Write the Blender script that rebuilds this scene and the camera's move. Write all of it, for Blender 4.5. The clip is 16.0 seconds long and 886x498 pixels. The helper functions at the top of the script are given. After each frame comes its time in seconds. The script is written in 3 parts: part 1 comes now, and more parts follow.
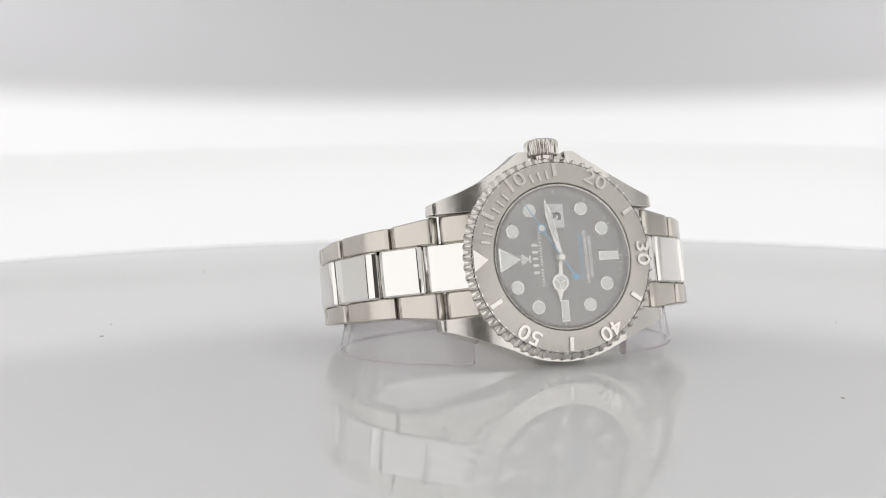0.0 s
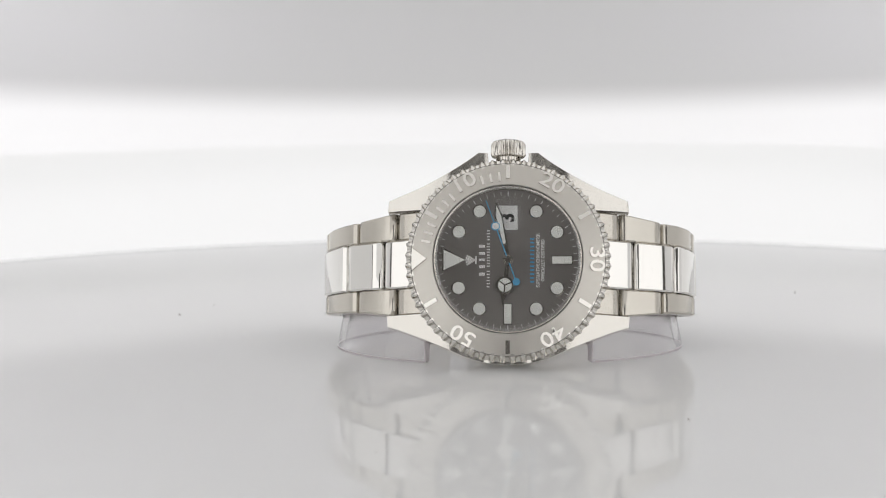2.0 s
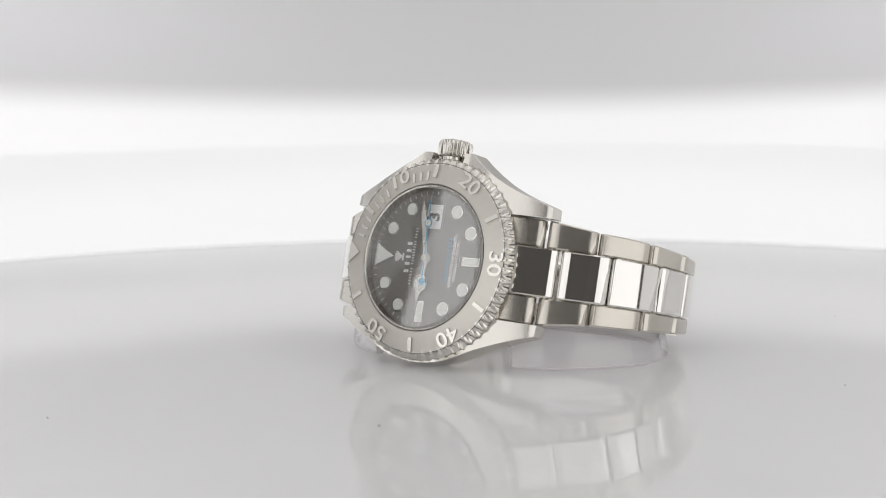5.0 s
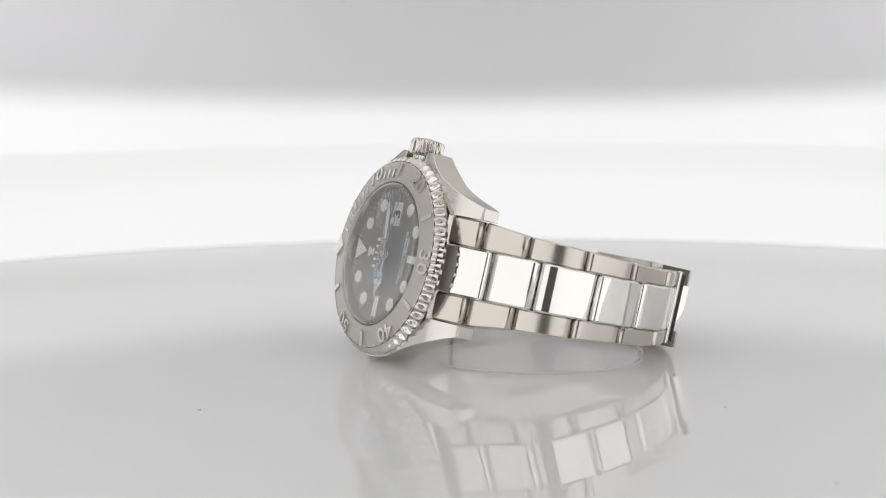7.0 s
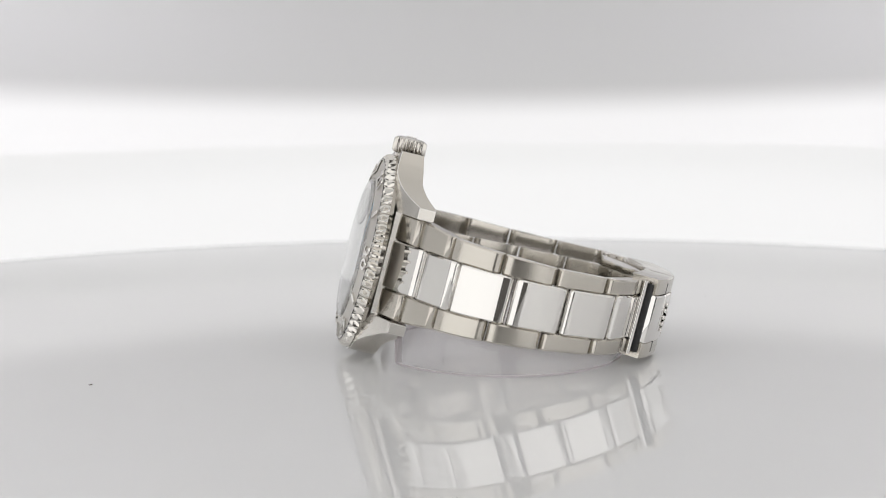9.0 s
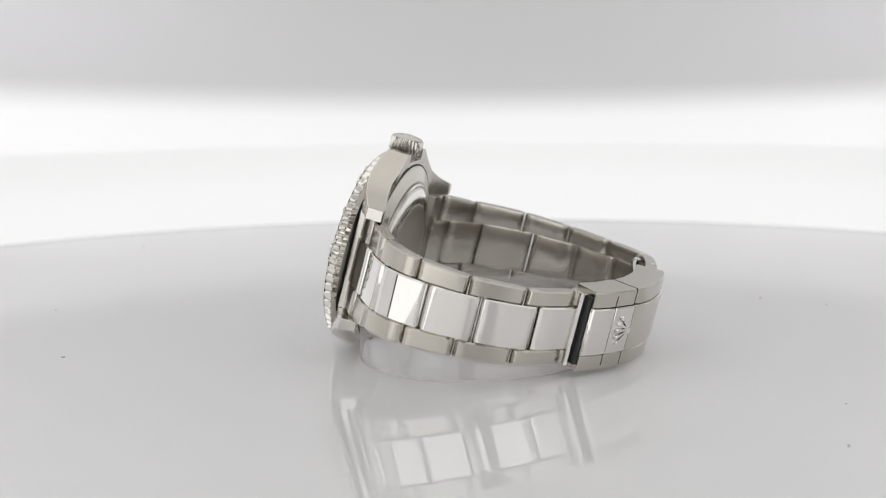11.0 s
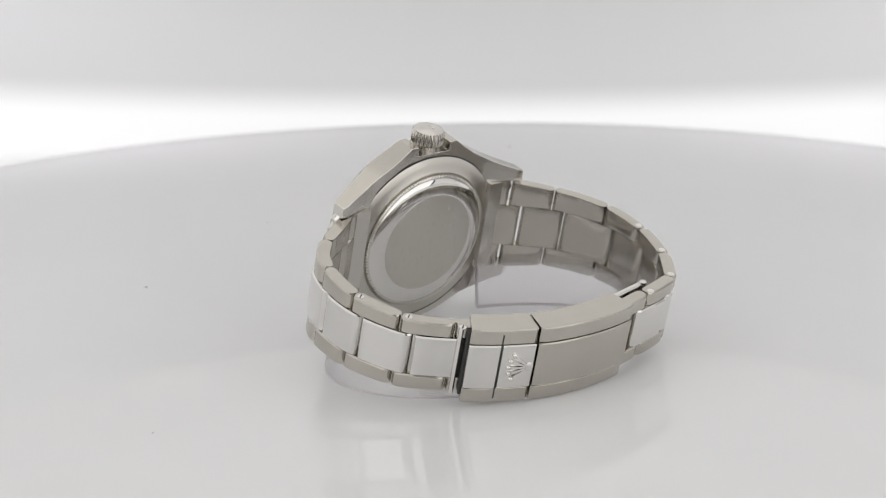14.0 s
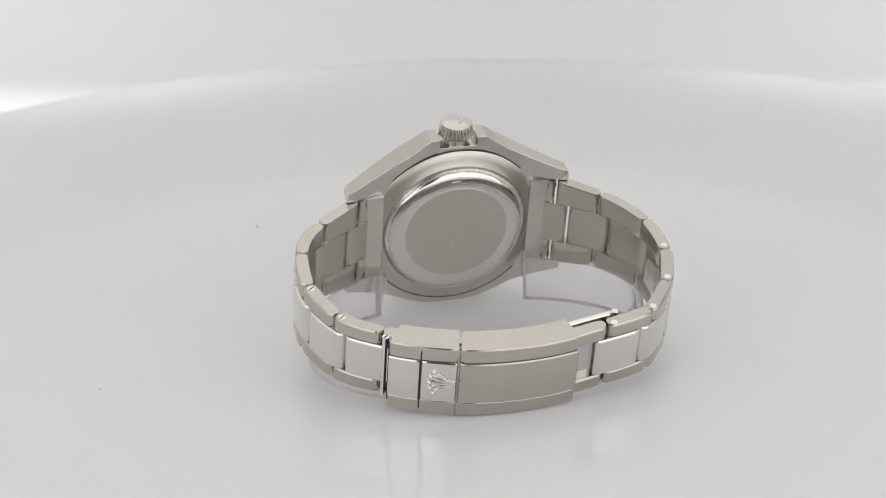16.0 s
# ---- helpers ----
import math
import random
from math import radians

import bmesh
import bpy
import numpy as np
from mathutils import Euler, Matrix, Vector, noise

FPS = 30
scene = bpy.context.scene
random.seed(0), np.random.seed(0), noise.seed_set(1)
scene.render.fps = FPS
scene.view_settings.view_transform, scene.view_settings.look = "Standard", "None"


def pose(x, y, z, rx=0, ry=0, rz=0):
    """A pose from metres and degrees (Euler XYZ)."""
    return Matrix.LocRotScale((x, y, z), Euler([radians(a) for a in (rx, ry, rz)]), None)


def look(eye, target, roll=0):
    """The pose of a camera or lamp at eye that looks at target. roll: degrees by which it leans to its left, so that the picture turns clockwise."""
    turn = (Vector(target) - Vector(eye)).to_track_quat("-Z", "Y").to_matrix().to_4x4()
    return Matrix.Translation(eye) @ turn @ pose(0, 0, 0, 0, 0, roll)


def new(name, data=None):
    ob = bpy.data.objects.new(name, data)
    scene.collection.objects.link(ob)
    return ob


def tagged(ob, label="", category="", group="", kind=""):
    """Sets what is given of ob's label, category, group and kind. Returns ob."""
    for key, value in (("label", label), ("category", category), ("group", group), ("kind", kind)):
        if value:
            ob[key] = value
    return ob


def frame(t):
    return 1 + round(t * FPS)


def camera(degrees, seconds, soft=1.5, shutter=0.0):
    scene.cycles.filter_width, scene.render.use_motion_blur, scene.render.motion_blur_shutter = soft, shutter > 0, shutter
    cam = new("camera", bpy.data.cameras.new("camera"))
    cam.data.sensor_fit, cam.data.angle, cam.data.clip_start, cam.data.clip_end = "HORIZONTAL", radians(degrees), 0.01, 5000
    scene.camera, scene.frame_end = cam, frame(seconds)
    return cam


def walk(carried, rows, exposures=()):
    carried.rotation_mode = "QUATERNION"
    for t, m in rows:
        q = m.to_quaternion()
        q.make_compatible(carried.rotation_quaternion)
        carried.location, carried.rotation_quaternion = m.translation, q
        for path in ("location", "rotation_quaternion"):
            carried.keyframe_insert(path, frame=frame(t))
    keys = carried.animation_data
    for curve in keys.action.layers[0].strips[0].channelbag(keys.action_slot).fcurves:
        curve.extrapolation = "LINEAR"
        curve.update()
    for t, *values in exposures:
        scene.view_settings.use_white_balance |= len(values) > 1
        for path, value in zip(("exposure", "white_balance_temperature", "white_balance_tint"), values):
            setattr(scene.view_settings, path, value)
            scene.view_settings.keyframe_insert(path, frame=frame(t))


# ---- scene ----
# ---- the camera: it stands still on its tripod ----
EYE = (0.0, -0.4458, 0.0710)
AIM = (EYE[0] - 0.02229 * 0.43, EYE[1] + 0.99331 * 0.43, EYE[2] - 0.11335 * 0.43)
cam = camera(23.0, 16.0, soft=1.0)
cam.data.dof.use_dof = True
cam.data.dof.focus_distance = 0.425
cam.data.dof.aperture_fstop = 27.0
walk(cam, [(0.0, look(EYE, AIM, -0.42)), (16.0, look(EYE, AIM, -0.42))], exposures=[(0.0, 0.0), (16.0, 0.0)])

# ---- light: a light tent with glowing diffusers; the dim room only beyond it ----
world = bpy.data.worlds.new("room")
world.use_nodes = True
world.node_tree.nodes["Background"].inputs[0].default_value = (0.9, 0.95, 1.0, 1)
world.node_tree.nodes["Background"].inputs[1].default_value = 0.05
scene.world = world
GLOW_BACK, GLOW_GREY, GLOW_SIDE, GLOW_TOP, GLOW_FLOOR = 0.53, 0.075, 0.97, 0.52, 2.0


def area(name, size, power, place, aim, colour):
    data = bpy.data.lights.new(name, "AREA")
    data.shape, data.size, data.size_y, data.energy, data.color = "RECTANGLE", size[0], size[1], power, colour
    ob = new(name, data)
    ob.matrix_world = look(place, aim)
    return ob


for side, power in ((-1, 0.19), (1, 0.18)):
    area("led_strip", (0.16, 0.06), power * 0.5, (side * 0.15, 0.165, 0.115), (side * 0.17, 0.236, 0.07), (0.95, 0.925, 1.0))
area("softbox_light", (0.6, 0.5), 0.22, (0.0, 0.05, 0.66), (0, 0, 0), (1.0, 0.985, 0.97))


# ---- materials ----
def material(name, colour, rough=0.5, metal=0.0, **more):
    m = bpy.data.materials.new(name)
    m.use_nodes = True
    b = m.node_tree.nodes["Principled BSDF"]
    b.inputs["Base Color"].default_value = (*colour, 1)
    b.inputs["Roughness"].default_value = rough
    b.inputs["Metallic"].default_value = metal
    for key, value in more.items():
        b.inputs[key.replace("_", " ")].default_value = value
    return m


def grain(m, scale, rough, bump=0.0, stretch=(1, 1, 1), detail=3.0, colours=None, distance=0.00002):
    """Uneven roughness, fine relief and, where given, two colours that mix, in object space (metres)."""
    t = m.node_tree
    b = t.nodes["Principled BSDF"]
    co = t.nodes.new("ShaderNodeTexCoord")
    mp = t.nodes.new("ShaderNodeMapping")
    mp.inputs["Scale"].default_value = stretch
    t.links.new(co.outputs["Object"], mp.inputs["Vector"])
    n = t.nodes.new("ShaderNodeTexNoise")
    n.inputs["Scale"].default_value, n.inputs["Detail"].default_value = scale, detail
    t.links.new(mp.outputs[0], n.inputs["Vector"])
    r = t.nodes.new("ShaderNodeMapRange")
    r.inputs["From Min"].default_value, r.inputs["From Max"].default_value = 0.3, 0.7
    r.inputs["To Min"].default_value, r.inputs["To Max"].default_value = rough
    t.links.new(n.outputs["Fac"], r.inputs["Value"])
    t.links.new(r.outputs[0], b.inputs["Roughness"])
    if bump:
        u = t.nodes.new("ShaderNodeBump")
        u.inputs["Strength"].default_value, u.inputs["Distance"].default_value = bump, distance
        t.links.new(n.outputs["Fac"], u.inputs["Height"])
        t.links.new(u.outputs[0], b.inputs["Normal"])
    if colours:
        n2 = t.nodes.new("ShaderNodeTexNoise")
        n2.inputs["Scale"].default_value = scale * 0.11
        t.links.new(co.outputs["Object"], n2.inputs["Vector"])
        mix = t.nodes.new("ShaderNodeMix")
        mix.data_type = "RGBA"
        mix.inputs[6].default_value, mix.inputs[7].default_value = (*colours[0], 1), (*colours[1], 1)
        t.links.new(n2.outputs["Fac"], mix.inputs[0])
        t.links.new(mix.outputs[2], b.inputs["Base Color"])
    return m


def glow(name, colour, strength, base=0.25):
    m = bpy.data.materials.new(name)
    m.use_nodes = True
    t = m.node_tree
    b = t.nodes["Principled BSDF"]
    b.inputs["Base Color"].default_value = (base, base, base, 1)
    b.inputs["Roughness"].default_value = 0.8
    b.inputs["Emission Color"].default_value = (*colour, 1)
    b.inputs["Emission Strength"].default_value = strength
    return m


STEEL = (0.55, 0.525, 0.48)
BRUSHED = grain(material("brushed_steel", STEEL, 0.3, 1.0), 1500, (0.15, 0.23), 0.02, (0.05, 8, 8), colours=((0.52, 0.492, 0.442), (0.56, 0.532, 0.482)))
BRUSHED_ALONG = grain(material("brushed_steel_lengthwise", STEEL, 0.3, 1.0), 1500, (0.15, 0.23), 0.02, (8, 0.05, 0.05), colours=((0.52, 0.492, 0.442), (0.56, 0.532, 0.482)))
CASE = grain(material("satin_steel", (0.63, 0.607, 0.567), 0.2, 1.0), 900, (0.17, 0.22), 0.0, colours=((0.615, 0.592, 0.552), (0.645, 0.622, 0.582)))
POLISHED = grain(material("polished_steel", (0.75, 0.735, 0.71), 0.05, 1.0), 300, (0.03, 0.06), 0.0)
SATIN_DISC = grain(material("fine_brushed_steel", (0.6, 0.575, 0.53), 0.3, 1.0), 1200, (0.27, 0.33), 0.03, (0.3, 6, 6))
PLATINUM = grain(material("sandblasted_platinum", (0.53, 0.507, 0.468), 0.36, 1.0), 700, (0.33, 0.39), 0.0)
RAISED = grain(material("polished_platinum", (0.68, 0.66, 0.62), 0.1, 1.0), 600, (0.08, 0.13), 0.0)
# near-black for joints and slots, also for the dark reflection painted on the clasp
GAP_REFLECTION_DARK = grain(material("gap_reflection_dark", (0.03, 0.03, 0.03), 0.6), 400, (0.5, 0.7))
DIAL = material("slate_dial", (0.22, 0.207, 0.194), 0.36, 0.7)
LUME = grain(material("luminous_fill", (0.82, 0.83, 0.79), 0.5), 900, (0.45, 0.6))
PRINT = grain(material("white_print", (0.82, 0.82, 0.80), 0.5), 900, (0.45, 0.6))
BLUE_PRINT = grain(material("blue_print", (0.09, 0.36, 0.62), 0.45), 900, (0.45, 0.6))
BLUE = grain(material("blue_enamel", (0.12, 0.42, 0.68), 0.25), 900, (0.2, 0.3))
BLACK = grain(material("black_print", (0.015, 0.015, 0.015), 0.5), 900, (0.45, 0.6))
DATE = grain(material("date_disc_white", (0.80, 0.80, 0.79), 0.5), 900, (0.45, 0.6))
PAPER = grain(material("grey_backdrop", (0.62, 0.615, 0.61), 0.8), 30, (0.75, 0.9), 0.1)
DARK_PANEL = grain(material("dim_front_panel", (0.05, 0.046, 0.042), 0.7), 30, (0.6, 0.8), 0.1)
WHITE_GLOW = glow("backlit_diffuser", (1.0, 1.0, 1.0), GLOW_BACK)
SIDE_GLOW = glow("side_diffuser", (1.0, 0.99, 0.98), GLOW_SIDE)
GREY_GLOW = glow("grey_translucent_panel", (1.0, 0.99, 1.0), GLOW_GREY, 0.5)
FLOOR_GLOW = glow("added_floor_glow", (1.0, 0.99, 0.98), GLOW_FLOOR)
TOP_GLOW = glow("canopy_diffuser", (1.0, 0.985, 0.975), GLOW_TOP)
DUST = grain(material("dust", (0.25, 0.22, 0.20), 0.8), 900, (0.7, 0.9))


def painted_hem_glow(m, low, high):
    """Hanging panel with a painted-in glow, brightest along its curved hem; heights in metres."""
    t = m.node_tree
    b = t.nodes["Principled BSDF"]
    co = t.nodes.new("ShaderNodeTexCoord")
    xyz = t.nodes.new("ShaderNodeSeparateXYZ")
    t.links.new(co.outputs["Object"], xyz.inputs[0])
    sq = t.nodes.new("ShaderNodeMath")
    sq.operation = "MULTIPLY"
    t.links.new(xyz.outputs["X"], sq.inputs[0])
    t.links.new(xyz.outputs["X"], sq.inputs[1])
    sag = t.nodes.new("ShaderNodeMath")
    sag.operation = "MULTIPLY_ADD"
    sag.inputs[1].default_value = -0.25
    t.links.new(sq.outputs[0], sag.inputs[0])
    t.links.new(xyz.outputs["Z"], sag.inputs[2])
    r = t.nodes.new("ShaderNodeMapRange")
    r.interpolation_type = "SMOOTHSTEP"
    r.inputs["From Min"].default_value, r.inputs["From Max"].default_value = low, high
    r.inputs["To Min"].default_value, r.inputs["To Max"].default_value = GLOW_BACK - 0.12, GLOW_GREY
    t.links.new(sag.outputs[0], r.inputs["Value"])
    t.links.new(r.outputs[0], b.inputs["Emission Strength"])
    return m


# the soft change from white to grey is painted into the emission
HEM_GLOW = painted_hem_glow(glow("grey_painted_hem_glow", (1.0, 0.99, 1.0), GLOW_GREY, 0.36), 0.0305, 0.0432)


def opal_acrylic(name, colour, through_share):
    """White opal acrylic: a glossy skin over a body that scatters light back and lets some of it pass."""
    m = bpy.data.materials.new(name)
    m.use_nodes = True
    t = m.node_tree
    t.nodes.clear()
    out = t.nodes.new("ShaderNodeOutputMaterial")
    noise_tex = t.nodes.new("ShaderNodeTexNoise")
    noise_tex.inputs["Scale"].default_value = 14
    tone = t.nodes.new("ShaderNodeMix")
    tone.data_type = "RGBA"
    tone.inputs[6].default_value, tone.inputs[7].default_value = (*(c - 0.015 for c in colour), 1), (*(c + 0.015 for c in colour), 1)
    t.links.new(noise_tex.outputs["Fac"], tone.inputs[0])
    body, thru, skin = t.nodes.new("ShaderNodeBsdfDiffuse"), t.nodes.new("ShaderNodeBsdfTranslucent"), t.nodes.new("ShaderNodeBsdfGlossy")
    t.links.new(tone.outputs[2], body.inputs["Color"])
    thru.inputs["Color"].default_value = (0.95, 0.95, 0.95, 1)
    skin.inputs["Roughness"].default_value = 0.003
    inner, outer = t.nodes.new("ShaderNodeMixShader"), t.nodes.new("ShaderNodeMixShader")
    inner.inputs[0].default_value = through_share
    t.links.new(body.outputs[0], inner.inputs[1])
    t.links.new(thru.outputs[0], inner.inputs[2])
    fr = t.nodes.new("ShaderNodeFresnel")
    fr.inputs["IOR"].default_value = 1.49
    t.links.new(fr.outputs[0], outer.inputs[0])
    t.links.new(inner.outputs[0], outer.inputs[1])
    t.links.new(skin.outputs[0], outer.inputs[2])
    t.links.new(outer.outputs[0], out.inputs["Surface"])
    return m


TABLE = opal_acrylic("white_opal_acrylic", (0.86, 0.86, 0.862), 0.33)


def radial_sheen(m):
    """Sunray finish: anisotropy whose tangent runs round the dial."""
    t = m.node_tree
    b = t.nodes["Principled BSDF"]
    tn = t.nodes.new("ShaderNodeTangent")
    tn.direction_type, tn.axis = "RADIAL", "Z"
    b.inputs["Anisotropic"].default_value = 0.75
    t.links.new(tn.outputs[0], b.inputs["Tangent"])


radial_sheen(DIAL)


def clear(name, tint, low, rough, haze=0.0, face=0.13):
    """Clear thin glass or plastic: see-through, with gloss by Fresnel."""
    m = bpy.data.materials.new(name)
    m.use_nodes = True
    t = m.node_tree
    t.nodes.clear()
    out = t.nodes.new("ShaderNodeOutputMaterial")
    tr = t.nodes.new("ShaderNodeBsdfTransparent")
    tr.inputs[0].default_value = (*tint, 1)
    gl = t.nodes.new("ShaderNodeBsdfGlossy")
    gl.inputs["Roughness"].default_value = rough
    lw = t.nodes.new("ShaderNodeLayerWeight")
    lw.inputs["Blend"].default_value = 0.5
    pw = t.nodes.new("ShaderNodeMath")
    pw.operation = "POWER"
    pw.inputs[1].default_value = low
    t.links.new(lw.outputs["Facing"], pw.inputs[0])
    ad = t.nodes.new("ShaderNodeMath")
    ad.operation = "MULTIPLY_ADD"
    ad.inputs[1].default_value, ad.inputs[2].default_value = 0.90, face
    t.links.new(pw.outputs[0], ad.inputs[0])
    mix = t.nodes.new("ShaderNodeMixShader")
    t.links.new(ad.outputs[0], mix.inputs[0])
    last = tr.outputs[0]
    if haze:
        df = t.nodes.new("ShaderNodeBsdfDiffuse")
        df.inputs[0].default_value = (0.8, 0.79, 0.8, 1)
        n = t.nodes.new("ShaderNodeTexNoise")
        n.inputs["Scale"].default_value = 120
        r = t.nodes.new("ShaderNodeMapRange")
        r.inputs["To Min"].default_value, r.inputs["To Max"].default_value = haze * 0.7, haze * 1.3
        t.links.new(n.outputs["Fac"], r.inputs["Value"])
        hz = t.nodes.new("ShaderNodeMixShader")
        t.links.new(r.outputs[0], hz.inputs[0])
        t.links.new(tr.outputs[0], hz.inputs[1])
        t.links.new(df.outputs[0], hz.inputs[2])
        last = hz.outputs[0]
    t.links.new(last, mix.inputs[1])
    t.links.new(gl.outputs[0], mix.inputs[2])
    t.links.new(mix.outputs[0], out.inputs["Surface"])
    return m


CRYSTAL = clear("sapphire_crystal", (0.98, 0.98, 0.98), 4.5, 0.01)
LENS = clear("magnifier_sapphire", (0.98, 0.98, 0.98), 4.5, 0.01, 0.0, 0.04)
PLASTIC = clear("clear_plastic", (0.98, 0.972, 0.98), 4.5, 0.04, 0.15, 0.05)

# ---- mesh helpers: all shapes are written in millimetres ----
MM = 0.001


def part(name, bm, mat, parent, label="", smooth=35, bevel=0.0):
    """Links a bmesh, in millimetres, as one mesh object under its thing or part."""
    bmesh.ops.recalc_face_normals(bm, faces=bm.faces)
    bmesh.ops.scale(bm, vec=(MM, MM, MM), verts=bm.verts)
    me = bpy.data.meshes.new(name)
    for f in bm.faces:
        f.smooth = smooth > 0
    if smooth > 0:
        for e in bm.edges:
            if len(e.link_faces) == 2 and e.calc_face_angle(0) > radians(smooth):
                e.smooth = False
    bm.to_mesh(me)
    bm.free()
    me.materials.append(mat)
    ob = new(name, me)
    ob.parent = parent
    if label:
        tagged(ob, label)
    if bevel:
        b = ob.modifiers.new("bevel", "BEVEL")
        b.width, b.segments, b.limit_method, b.angle_limit, b.harden_normals = bevel * MM, 2, "ANGLE", radians(40), True
    return ob


def thing(name, label, category, group="", kind=""):
    return tagged(new(name), label, category, group, kind)


def lathe(profile, n=96, ripple=None, closed=True, a0=0.0, a1=360.0):
    """Turns (radius, height) pairs round z. ripple(i, angle) gives a change of radius and height."""
    bm = bmesh.new()
    full = abs(a1 - a0) >= 360
    cols = n if full else n + 1
    rings = []
    for j in range(cols):
        a = radians(a0 + (a1 - a0) * j / n)
        ring = []
        for i, (r, h) in enumerate(profile):
            dr, dh = ripple(i, a) if ripple else (0, 0)
            ring.append(bm.verts.new(((r + dr) * math.cos(a), (r + dr) * math.sin(a), h + dh)))
        rings.append(ring)
    m = len(profile)
    for j in range(n if full else n):
        a, b = rings[j], rings[(j + 1) % cols]
        for i in range(m if closed else m - 1):
            k = (i + 1) % m
            bm.faces.new((a[i], b[i], b[k], a[k]))
    if not full and closed:
        bm.faces.new(rings[0])
        bm.faces.new(rings[-1][::-1])
    return bm


def disc(r, h0, h1, n=64, edge=0.0):
    """A round plate from h0 to h1 with a chamfered upper edge."""
    bm = bmesh.new()
    rows = [(r, h0), (r, h1 - edge), (r - edge, h1)] if edge else [(r, h0), (r, h1)]
    rings = [[bm.verts.new((q * math.cos(2 * math.pi * j / n), q * math.sin(2 * math.pi * j / n), h)) for j in range(n)] for q, h in rows]
    for a, b in zip(rings, rings[1:]):
        for j in range(n):
            bm.faces.new((a[j], a[(j + 1) % n], b[(j + 1) % n], b[j]))
    bm.faces.new(rings[0][::-1])
    bm.faces.new(rings[-1])
    return bm


def prism(outline, h0, h1, edge=0.0):
    """A plate with that outline (x, y) from h0 to h1; edge draws its upper rim in towards the middle."""
    bm = bmesh.new()
    cx, cy = sum(p[0] for p in outline) / len(outline), sum(p[1] for p in outline) / len(outline)
    rows = [(0.0, h0), (0.0, h1 - edge), (edge, h1)] if edge else [(0.0, h0), (0.0, h1)]
    rings = []
    for e, h in rows:
        ring = []
        for x, y in outline:
            d = math.hypot(x - cx, y - cy) or 1
            k = max(0.0, 1 - e / d)
            ring.append(bm.verts.new((cx + (x - cx) * k, cy + (y - cy) * k, h)))
        rings.append(ring)
    n = len(outline)
    for a, b in zip(rings, rings[1:]):
        for j in range(n):
            bm.faces.new((a[j], a[(j + 1) % n], b[(j + 1) % n], b[j]))
    bm.faces.new(rings[0][::-1])
    bm.faces.new(rings[-1])
    return bm


def box(x0, x1, y0, y1, z0, z1, edge=0.0):
    return prism([(x0, y0), (x1, y0), (x1, y1), (x0, y1)], z0, z1, edge)


def moved(bm, m):
    bmesh.ops.transform(bm, matrix=m, verts=bm.verts)
    return bm


def joined(bms):
    out = bmesh.new()
    for bm in bms:
        me = bpy.data.meshes.new("tmp")
        bm.to_mesh(me)
        bm.free()
        out.from_mesh(me)
        bpy.data.meshes.remove(me)
    return out


def lettering(body, size, depth, bold=0.0):
    """Raised writing, centred, in millimetres, with the built-in font."""
    cu = bpy.data.curves.new("writing", "FONT")
    cu.body, cu.size, cu.extrude, cu.offset = body, size, depth / 2, bold
    cu.align_x, cu.align_y, cu.resolution_u = "CENTER", "CENTER", 4
    ob = new("writing", cu)
    bpy.context.view_layer.update()
    ev = ob.evaluated_get(bpy.context.evaluated_depsgraph_get())
    me = ev.to_mesh()
    bm = bmesh.new()
    bm.from_mesh(me)
    ev.to_mesh_clear()
    bpy.data.objects.remove(ob)
    bpy.data.curves.remove(cu)
    bmesh.ops.remove_doubles(bm, verts=bm.verts, dist=0.001)
    return bm


def spin(phi):
    """Turns a shape that points to twelve clockwise by phi degrees."""
    return Matrix.Rotation(radians(-phi), 4, "Z")


def at_clock(r, phi, h):
    """Upright with its top outward at radius r, phi degrees clockwise from twelve."""
    return spin(phi) @ Matrix.Translation((0, r, h))


# ---- the setting: tent, backdrop, turntable ----
TENT = 620.0


def band(name, mat, a0, a1, rows, label, n=96, dip=0.0):
    """A piece of the tent's round wall: (radius, height) rows with thickness; dip lifts its rows away from the middle of the back."""
    inner = rows
    outer = [(r + 12, z) for r, z in rows][::-1]
    bm = lathe(inner + outer, n, (lambda i, a: (0, dip * math.cos(a) ** 2 * (1 if i in (0, len(rows) * 2 - 1) else 0))) if dip else None, True, a0, a1)
    ob = part(name, bm, mat, None, "", 40)
    return tagged(ob, label, "backdrop", "", "structure")


BACK = 300.0
band("wall_glow", WHITE_GLOW, 10, 170, [(BACK, -160), (BACK, 48)], "white backlit diffuser wall behind the turntable")
band("wall_grey", HEM_GLOW, 10, 170, [(BACK - 12, 23), (BACK - 12, 34), (BACK - 12, 46), (BACK - 12, 80), (BACK - 22, 150)], "pale grey backdrop panel with a glow painted along its hem")
band("wall_back", GREY_GLOW, 10, 170, [(TENT, -160), (TENT, 120), (TENT - 36, 300)], "pale grey rear wall of the tent", 48)
for a0, a1 in ((197, 262), (-82, -17)):
    band("wall_side", SIDE_GLOW, a0, a1, [(TENT, -160), (TENT, 120), (TENT - 36, 300)], "white glowing side diffuser of the tent", 48)
for a0, a1 in ((170, 195), (-15, 10)):
    band("wall_side", GREY_GLOW, a0, a1, [(TENT, -160), (TENT, 120), (TENT - 36, 300)], "pale grey side panel of the tent", 48)
# unseen dark panels, added to darken what the dial and bezel mirror
band("front_dark_panel", DARK_PANEL, 255.5, 284.5, [(TENT - 60, 236), (TENT - 60, 400)], "unseen dark panel standing in for the dim front opening over the camera", 16)
band("front_dark_panel", DARK_PANEL, 261, 279, [(TENT - 60, -160), (TENT - 60, 235)], "unseen dark panel standing in for the dim front opening of the tent", 16)
